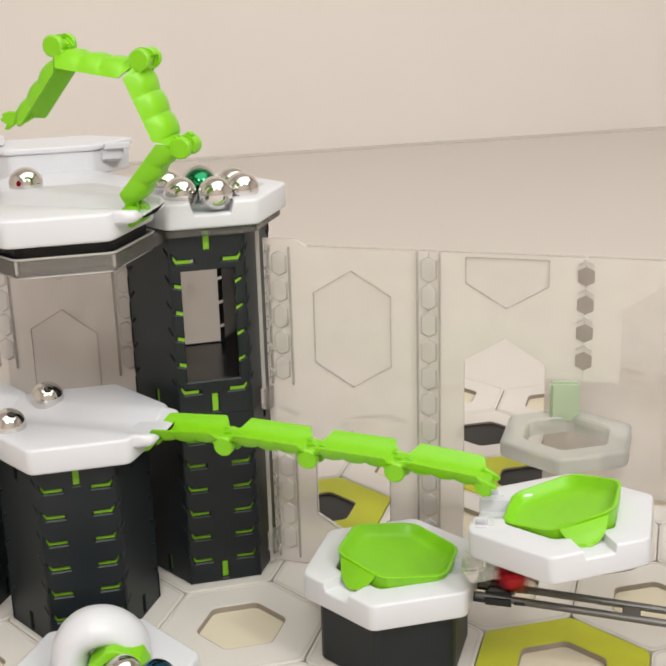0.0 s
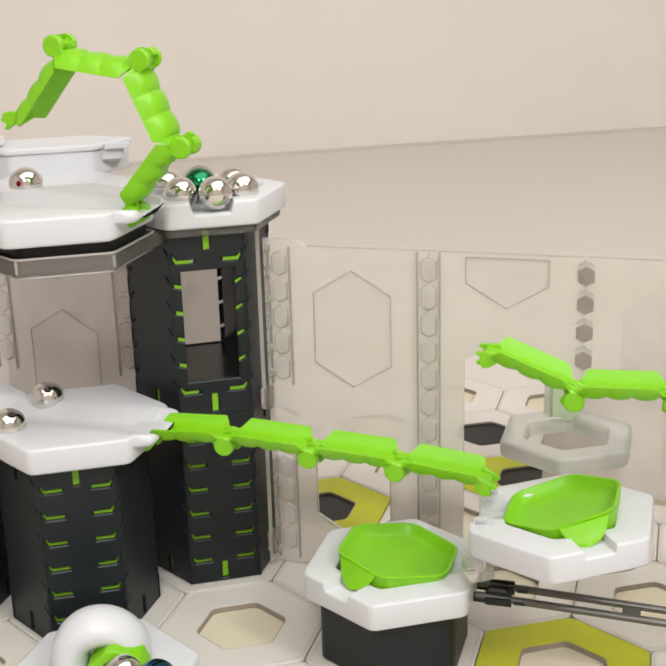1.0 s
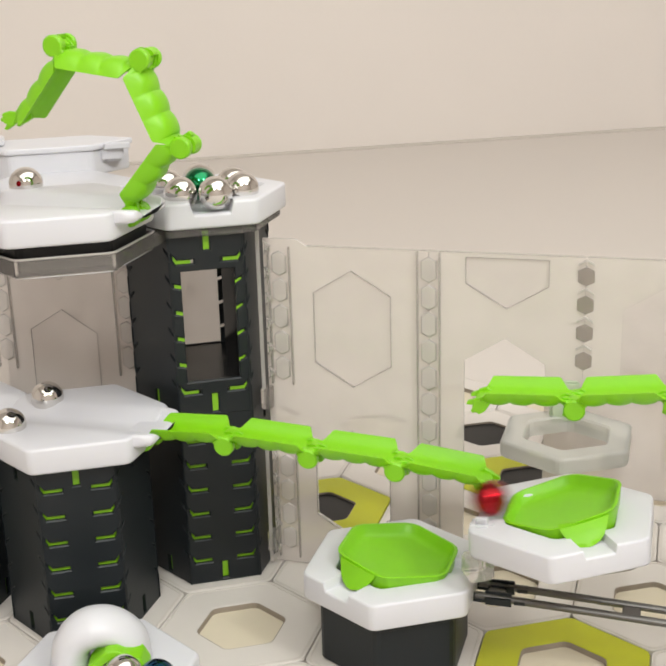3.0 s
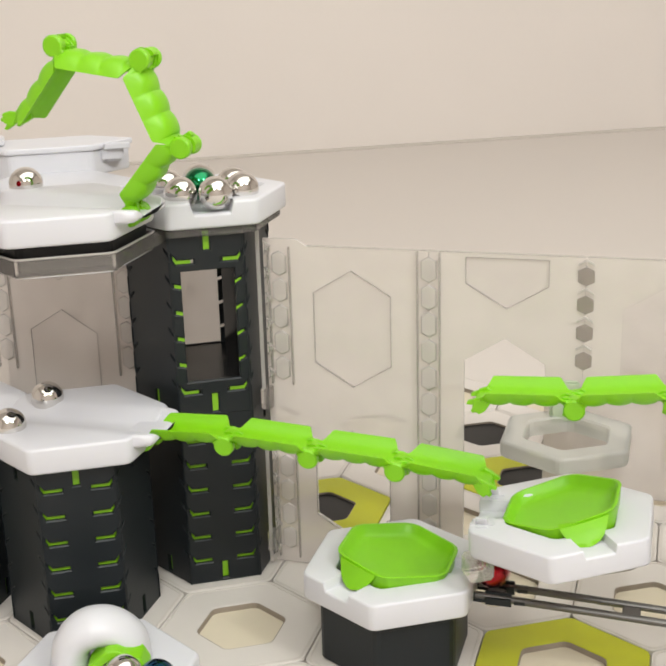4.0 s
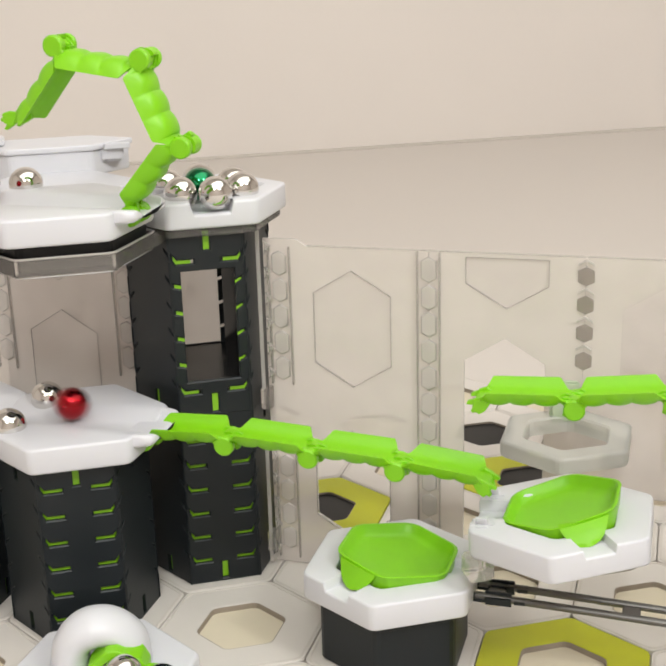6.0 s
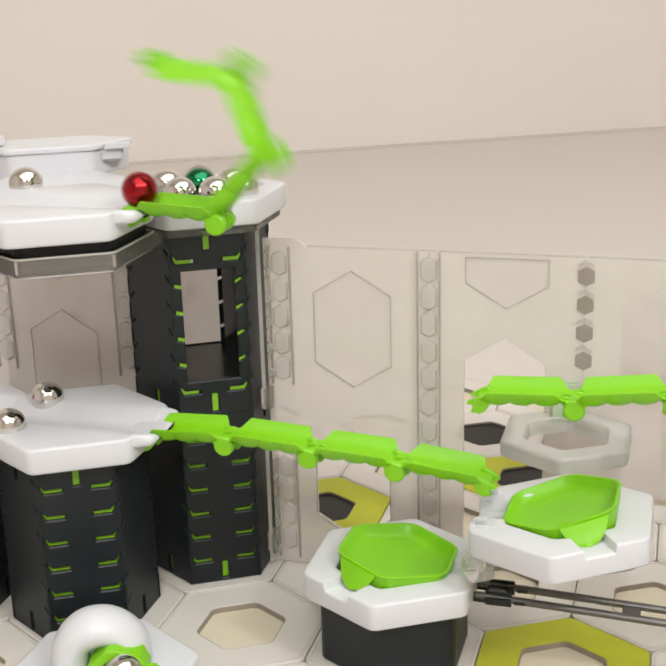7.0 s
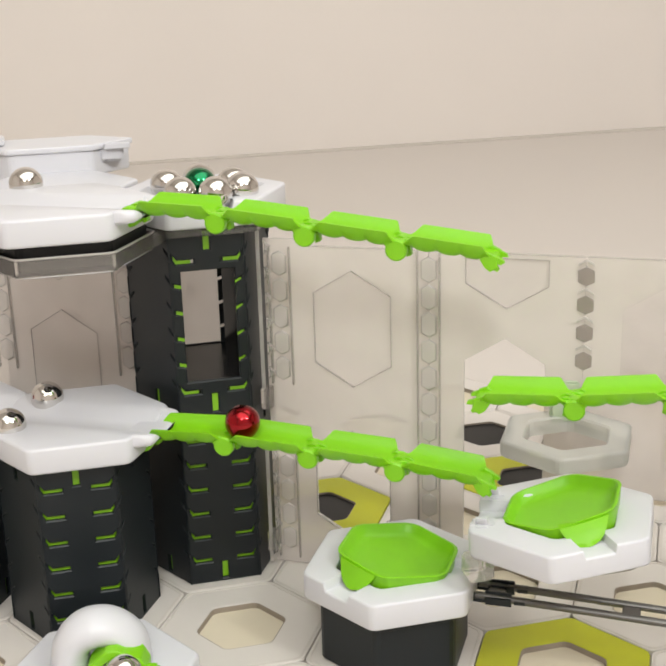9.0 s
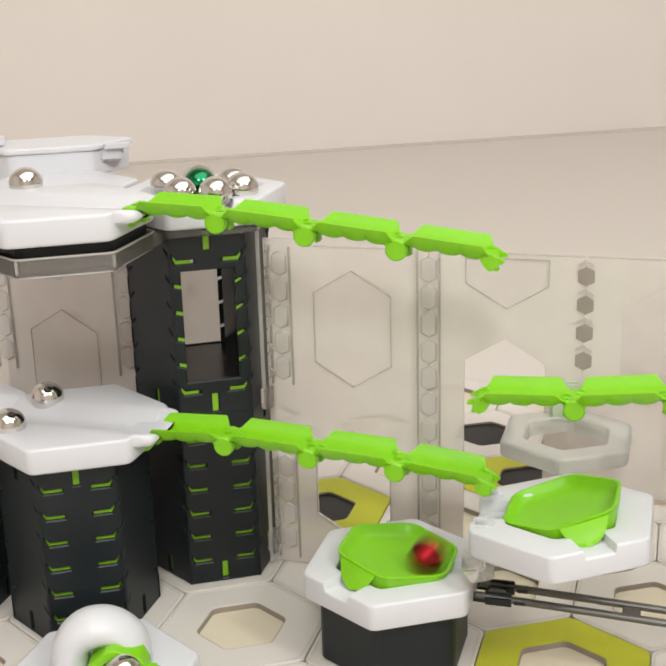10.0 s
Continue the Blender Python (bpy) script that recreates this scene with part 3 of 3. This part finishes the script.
def balcony():
    """The clear dish that carries the upper spout tile."""
    x, y = cell(-1, -0.5)
    b = thing("balcony_dish", "smoky clear hexagonal balcony dish under the upper white tile", "balcony", upose(x, y, 4.16))
    part("dish", hex_ring(0.965, 0.93, 0.03, 0.19, 0.012), SMOKE, b)
    # rim plastic brighter than the dish: the edge highlight put into its colour
    part("dish_rim", hex_ring(0.985, 0.955, 0.19, 0.212, 0.008), LADDER, b, "clear rim, brightened for its edge highlight")
    part("dish_floor", hex_solid(0.955, 0.0, 0.03, 0.02), SMOKE, b)
    part("black_insert", hex_solid(0.90, 0.05, 0.318, 0.02), BLACK, b, "black plate under the tile")
    bm = bmesh.new()
    slab(bm, [(0.86, -0.02), (1.05, 0.02), (1.55, 0.05), (1.55, 0.13), (0.86, 0.15)], -0.35, 0.35)
    part("bracket", bm, SMOKE, b, at=pose(0, 0, 0, 0, 0, 30))


def ghost_tile():
    x, y = 4.40, -0.64
    t = thing("milky_tile", "milky translucent hexagonal ring tile with a pale green block", "track tile", upose(x, y, 1.33))
    part("ring", hex_ring(0.90, 0.58, -0.22, 0.0, 0.05), MILK, t)
    bm = bmesh.new()
    box(bm, -0.22, 0.16, -0.06, 0.06, -0.10, 0.46, 0.03)
    part("block", bm, MILK_GREEN, t, "pale green translucent block", at=upose(0.24, 0.55, 0, 0, 0, -14))


def back_tile():
    x, y = cell(-1, 1.5)
    t = thing("track_tile", "white hexagonal tile with a raised lid, on the upper level", "track tile", upose(x, y, 4.86))
    def shallow(bm):
        for v in bm.verts:
            v.co.y = (v.co.y + 0.866) * 0.5 - 0.866
        return bm
    part("tile_body", shallow(hex_solid(1.0, -TH - 0.03, 0.0, 0.03)), WHITE, t)
    part("rim", shallow(hex_solid(1.06, 0.003, 0.075, 0.025)), WHITE, t)
    bm = bmesh.new()
    box(bm, 0.60, 0.90, -0.80, -0.42, -0.16, 0.02, 0.03)
    box(bm, 0.66, 0.98, -0.86, -0.76, 0.0, 0.07, 0.01)
    part("connector", bm, WHITE, t)
    bm = bmesh.new()
    box(bm, -1.4, -0.55, -0.6, -0.2, 0.085, 0.17, 0.02)
    part("lid", bm, WHITE, t)


def rear_tile():
    x, y = cell(-1, 0.5)
    t = thing("track_tile", "white hexagonal tile behind the upper spout tile", "track tile", upose(x, y + 0.06, 4.62))
    part("tile_body", hex_solid(0.99, -TH, 0.0, 0.035), WHITE, t, smooth=True)


def side_tile():
    x, y = cell(-2, 0)
    t = thing("track_tile", "white hexagonal tile with a channel on a dark pillar", "track tile", upose(x, y, 2.385))
    bm = hex_solid(1.0, -TH, 0.0, 0.035)
    sink(bm, -30, 0.13, 0.16, 0.0, 0.085)
    part("tile_body", bm, WHITE, t, smooth=True)


def loop_tile():
    """White tile with a rounded tube arch over a green holder, at the front."""
    x, y = cell(-1, -1.5)
    t = thing("arch_tile", "white tile with a rounded arch and a green ball holder", "track tile", upose(x - 0.06, y - 0.2, 0.42))
    part("tile_body", hex_solid(1.0, -0.40, 0.0, 0.05), WHITE, t, smooth=True)
    bm = bmesh.new()
    rings = []
    n = 26
    for k in range(n + 1):
        a = math.pi * k / n
        wide = 0.285 + 0.06 * max(0.0, math.cos(a)) ** 2
        c = Vector((wide * math.cos(a), 0.10 * max(0.0, math.cos(a)), 0.12 * min(1.0, 3 * math.sin(a)) + 0.35 * math.sin(a)))
        out = Vector((math.cos(a), 0, math.sin(a)))
        thick = 0.19 - 0.03 * max(0.0, math.cos(a))
        rings.append([c + out * (thick * math.cos(q)) + Vector((0, 0.27 * math.sin(q), 0)) for q in [2 * math.pi * j / 24 for j in range(24)]])
    loft(bm, rings)
    part("arch", bm, WHITE, t, smooth=True, at=upose(0.0, 0.0, 0.0, 0, 0, -12))
    bm = bmesh.new()
    roof = [(-0.30, -0.06), (-0.25, 0.10), (-0.06, 0.27), (0.04, 0.275), (0.10, 0.23), (0.27, 0.17), (0.33, 0.05), (0.33, -0.06),
            (0.26, -0.06), (0.25, 0.03), (0.20, 0.10), (0.03, 0.18), (-0.05, 0.18), (-0.17, 0.07), (-0.22, -0.06)]
    slab(bm, roof, -0.12, 0.16)
    bmesh.ops.bevel(bm, geom=bm.edges[:], offset=0.012, segments=1, affect="EDGES")
    part("ball_holder", bm, GREEN, t, "lime green ball holder", at=upose(0.14, -0.24, 0.11, 0, 0, -12))
    bm = bmesh.new()
    box(bm, 0.12, 0.42, -0.12, 0.1, 0.0, 0.12, 0.03)
    part("ball_stop", bm, GREEN, t, at=upose(0.14, -0.34, 0.06, 0, 0, -12))


def rails():
    r = thing("rail", "dark metal double rail running from the short pillar's tile", "rail", upose(T1X, T1Y, 0, 0, 0, -30))
    for y in (-0.125, 0.125):
        bm = bmesh.new()
        rod(bm, (4.42, y, 0.80), (8.0, y, 0.662), 0.04)
        part("rail_rod", bm, STEEL, r)
    for s in (4.62, 5.98):
        bm = bmesh.new()
        z = 0.80 - (s - 4.42) * 0.0386
        box(bm, s - 0.09, s + 0.09, -0.12, 0.12, z - 0.05, z + 0.01, 0.015)
        part("cross_tie", bm, STEEL, r)
    for y in (-0.125, 0.125):
        bm = bmesh.new()
        box(bm, 4.47, 4.84, y - 0.06, y + 0.06, 0.705, 0.86, 0.05)
        box(bm, 4.80, 4.95, y - 0.045, y + 0.045, 0.745, 0.815, 0.02)
        rod(bm, (4.30, y, 0.80), (4.56, y, 0.795), 0.035, 12)
        rod(bm, (4.36, y - 0.02, 0.755), (4.56, y - 0.02, 0.75), 0.02, 8)
        part("end_shoe", bm, DARK, r)
    return r


def bowl_clip():
    """Clear bracket that holds the higher bowl tile."""
    x, y = cell(2, -2)
    b = thing("bracket", "clear plastic bracket under the higher bowl tile", "bracket", upose(x, y, 1.78 - TH - 0.16))
    bm = bmesh.new()
    box(bm, -1.06, -0.80, -0.12, 0.16, -0.14, 0.10, 0.03)
    part("bracket_arm", bm, CLEAR_RIB, b)
    part("bracket_plate", hex_ring(0.82, 0.55, 0.10, 0.14, 0.01), PANE, b)


room()
pillars()
TILE_ONE = spout_tile("spout_tile", -1, -0.5, 2.385, "white hexagonal spout tile on a dark pillar, steel balls in it", "spout tiles")
TILE_TOP = spout_tile("spout_tile", -1, -0.5, 4.773, "white hexagonal spout tile on a clear balcony dish", "spout tiles")
spout_tile("spout_tile", 4, -3, 3.19, "white hexagonal spout tile on a tall dark pillar", "spout tiles", 180)
side_tile()
rear_tile()
tray_tile()
bowl_tile("bowl_tile", 1, -1.5, 1.037, "white hexagonal tile with a lime green bowl, lower", 210, ((210, 0.16, 0.09), (-30, 0.15, 0.10)), (0.045, 0.007, 0.678, -1.5, 0.11, -0.103, 0.035))
HIGH_BOWL = bowl_tile("bowl_tile", 2, -2, 1.781, "higher white hexagonal tile with a lime green bowl", -90, ((-90, 0.15, 0.08), (150, 0.2, 0.12)), (0.024, 0.036, 0.645, -2.7, 0.107, 0.178, -0.057), tilt=(-2.35, -3.1), shift=-0.055)
for SIDE in (-1, 1):
    LUG = bmesh.new()
    box(LUG, 0.62, 0.86, SIDE * 0.35 - 0.085, SIDE * 0.35 + 0.085, -0.10, 0.07, 0.06)
    part("guide_lug", LUG, WHITE, HIGH_BOWL, at=pose(0, 0, 0, 0, 0, 150), smooth=True)
back_tile()
balcony()
clear_walls()
ghost_tile()
loop_tile()
rails()
bowl_clip()

LOW = bridge(pose(*on_run(0.815, 2.187), 0, 0, -30), "lime green hinged bridge hung out from the lower white tile")
UP = bridge(pose(*on_run(0.865, 4.655), 0, 0, -30), "lime green hinged bridge that unfolds from the upper white tile")
RIGHT = bridge(pose(*on_run(8.11, 3.25), 0, 0, 150), "lime green hinged bridge that unfolds from the far side")

RED_A = ball(RED, "glossy red metal ball rolling on the rail", 0, 0, 1)
RED_B = ball(RED, "glossy red metal ball rolling over the bridges", 0, 0, 1)
RED_C = ball(RED, "glossy red metal ball rolling onto the lower tile", 0, 0, 1)
RED_D = ball(RED, "glossy red metal ball released on the upper tile", 0, 0, 1)
BLUE_BALL = ball(BLUE, "glossy dark blue metal ball at the green holder", 0, 0, 1)
for x, y, z in ((-1.86, -0.30, 2.41), (-2.28, -1.05, 2.41), (-1.85, 0.06, 4.80)):
    ball(CHROME, "polished steel ball sunk in a white tile", x, y, z)
for x, y, z in ((-0.31, 0.03, 4.675), (-0.22, -0.52, 4.675), (0.135, -0.72, 4.69), (0.43, -0.10, 4.675), (0.47, -0.48, 4.675), (0.10, 0.30, 4.675)):
    ball(CHROME, "polished steel ball lying in the tray", x, y, z)
ball(EMERALD, "glossy dark green metal ball among steel balls", 0.045, -0.15, 4.70)
ball(CHROME, "polished steel ball in the green holder", -1.391, -3.317, 0.61)
base_plate()


def roll(ob, rows):
    """Rows of seconds and a place; the ball turns as it goes."""
    out, turn, last = [], Matrix.Identity(4), None
    for t, x, y, z in rows:
        p = Vector((x, y, z))
        if last is not None:
            d = p - last
            axis = Vector((-d.y, d.x, 0))
            if axis.length > 1e-6:
                turn = Matrix.Rotation(min(d.length / (0.187 * U), 1.4), 4, axis.normalized()) @ turn
        out.append((t, Matrix.Translation(p) @ turn))
        last = p
    walk(ob, out)


def run(*rows):
    return [(t, *on_run(s, z)) for t, s, z in rows]


def spots(*rows):
    return [(t, x * U, y * U, z * U) for t, x, y, z in rows]


def motions():
    level = (2.1, -3.8, -3.6, -6.9)
    fold(LOW, [(0, *level), (1.3, *level), (1.4, -3.5, -8, -11, 1.6), (1.5, 2.1, -2.8, 4, 37), (1.6, 1, -5, -3.5, -4), (1.7, *level), (5.4, *level),
               (5.5, 0, -6.7, -7.9, -5.3), (5.6, 2.1, -5.9, 1.1, 41), (5.7, 2, -4, -2, 8), (5.85, *level), (8.3, *level), (8.4, 1, -6, -6, -7),
               (8.5, 2.1, -3, 4, 33), (8.6, 2, -5, -5, -9), (8.7, *level), (10, *level)])
    shut = (49.3, 113.5, 171.4, 230.5)
    out = (-2.4, -5.9, -6.4, -6.6)
    fold(UP, [(0, *shut), (6.7, *shut), (6.8, 45.2, 107.6, 165, 221.8), (6.9, 32, 88, 148, 203), (7.0, -3.7, 46.8, 108.9, 174.8), (7.1, -2.4, -11.2, 30.5, 96.1),
              (7.15, -3, -10, 8, 40), (7.2, -3.8, -9.9, -11, -11.8), (7.3, -2.4, -5.9, 0.8, 3.4), (7.4, -3, -6.5, -5.5, -5), (7.5, -3.8, -7.2, -7.1, -7),
              (7.6, -3, -6.5, -7.5, -8), (7.7, -2.4, -5.9, -5, -4), (7.9, *out), (10, *out)])
    flat = (-7.5, -6.5, -6.7, -2.8)
    fold(RIGHT, [(0, *shut), (0.45, *shut), (0.55, 45.2, 107.6, 165, 221.8), (0.65, 25, 80, 140, 195), (0.75, -4, 20, 90, 150), (0.8, -6, -7, 68, 112), (0.85, -7, -7, 20, 55),
                 (0.9, -8, -7, -5, 9), (1.0, -7, -6, -2, 22), (1.1, *flat), (7.75, *flat), (7.8, -11, -12, -5, 0), (7.9, -8, -7, -6, 4), (8.0, -8.8, -7.4, -6.6, -2.4), (8.15, *flat), (10, *flat)])
    roll(RED_A, run((0, 4.777, 1.0), (0.1, 5.398, 0.98), (0.2, 6.072, 0.95), (0.3, 6.9, 0.92), (0.5, 7.75, 0.89), (0.7, 7.8, 0.89), (10, 7.82, 0.89)))
    bowl = spots((2.8, 2.94, -3.42, 1.95), (2.9, 2.92, -3.54, 1.95), (3.0, 2.34, -3.30, 1.92), (3.1, 1.81, -2.90, 1.16), (3.2, 1.45, -2.80, 1.14), (3.35, 1.22, -2.55, 1.14),
                 (3.5, 1.42, -2.28, 1.14), (3.65, 1.80, -2.42, 1.14), (3.73, 2.0, -2.65, 1.12))
    roll(RED_B, run((0, 8.65, 3.35), (0.7, 8.63, 3.35), (0.8, 8.3, 3.40), (0.9, 7.7, 3.40), (1.0, 6.92, 3.31), (1.1, 6.182, 3.206), (1.2, 5.553, 3.177), (1.3, 4.597, 2.974), (1.4, 3.526, 2.244),
                    (1.5, 2.741, 2.382), (1.6, 2.113, 2.433), (1.7, 1.615, 2.473), (1.8, 1.212, 2.484), (1.9, 0.827, 2.492), (2.0, 0.936, 2.481), (2.1, 1.299, 2.467),
                    (2.2, 1.676, 2.459), (2.3, 2.048, 2.447), (2.4, 2.538, 2.402), (2.5, 3.101, 2.371), (2.6, 3.814, 2.27), (2.7, 4.742, 2.032)) + bowl +
         run((3.8, 4.318, 1.09), (3.9, 4.394, 1.08), (4.0, 4.566, 1.04), (4.1, 4.777, 1.0), (4.2, 5.249, 0.985), (4.3, 5.819, 0.96), (4.4, 6.5, 0.935), (4.5, 7.1, 0.915), (4.7, 7.4, 0.905), (10, 7.42, 0.905)))
    roll(RED_C, run((0, 9.1, 3.35), (4.8, 9.08, 3.35), (5.0, 8.4, 3.40), (5.1, 7.55, 3.38), (5.2, 6.679, 3.288), (5.3, 5.804, 3.208), (5.4, 4.679, 3.029), (5.5, 3.356, 2.237), (5.6, 2.471, 2.482),
                    (5.7, 1.654, 2.491), (5.8, 1.0, 2.50), (5.9, 0.45, 2.50), (6.1, -0.6, 2.50), (6.3, -1.5, 2.49), (6.5, -1.75, 2.49), (10, -1.78, 2.49)))
    drop = spots((9.7, 2.938, -3.424, 1.95), (9.8, 2.922, -3.542, 1.95), (9.9, 2.338, -3.40, 1.93), (10, 1.808, -2.90, 1.16))
    roll(RED_D, run((0, -0.90, 4.93), (6.1, -0.88, 4.93), (6.3, -0.5, 4.93), (6.5, 0.1, 4.93), (6.7, 0.62, 4.95), (6.8, 0.708, 4.96), (6.9, 0.782, 4.95), (7.0, 0.932, 4.903), (7.1, 1.182, 4.874),
                    (7.2, 1.501, 4.818), (7.3, 1.943, 4.825), (7.4, 2.486, 4.761), (7.5, 3.156, 4.681), (7.6, 3.952, 4.55), (7.7, 4.968, 4.048), (7.8, 5.752, 2.963),
                    (7.9, 5.96, 3.224), (8.0, 5.996, 3.155), (8.1, 5.808, 3.213), (8.2, 5.414, 3.149), (8.3, 4.796, 3.007), (8.4, 3.894, 2.398), (8.5, 3.218, 2.564),
                    (8.6, 2.721, 2.484), (8.7, 2.357, 2.43), (8.8, 2.072, 2.449), (8.9, 1.929, 2.446), (9.0, 1.91, 2.45), (9.1, 2.053, 2.447), (9.2, 2.26, 2.441),
                    (9.3, 2.593, 2.383), (9.4, 3.019, 2.349), (9.5, 3.602, 2.298), (9.6, 4.376, 2.169)) + drop)
    roll(BLUE_BALL, spots((0, -1.085, -3.495, 0.61), (5.85, -1.085, -3.495, 0.61), (6.1, -1.0, -3.75, 0.56), (6.4, -0.9, -4.4, 0.25), (10, -0.9, -4.45, 0.25)))


motions()
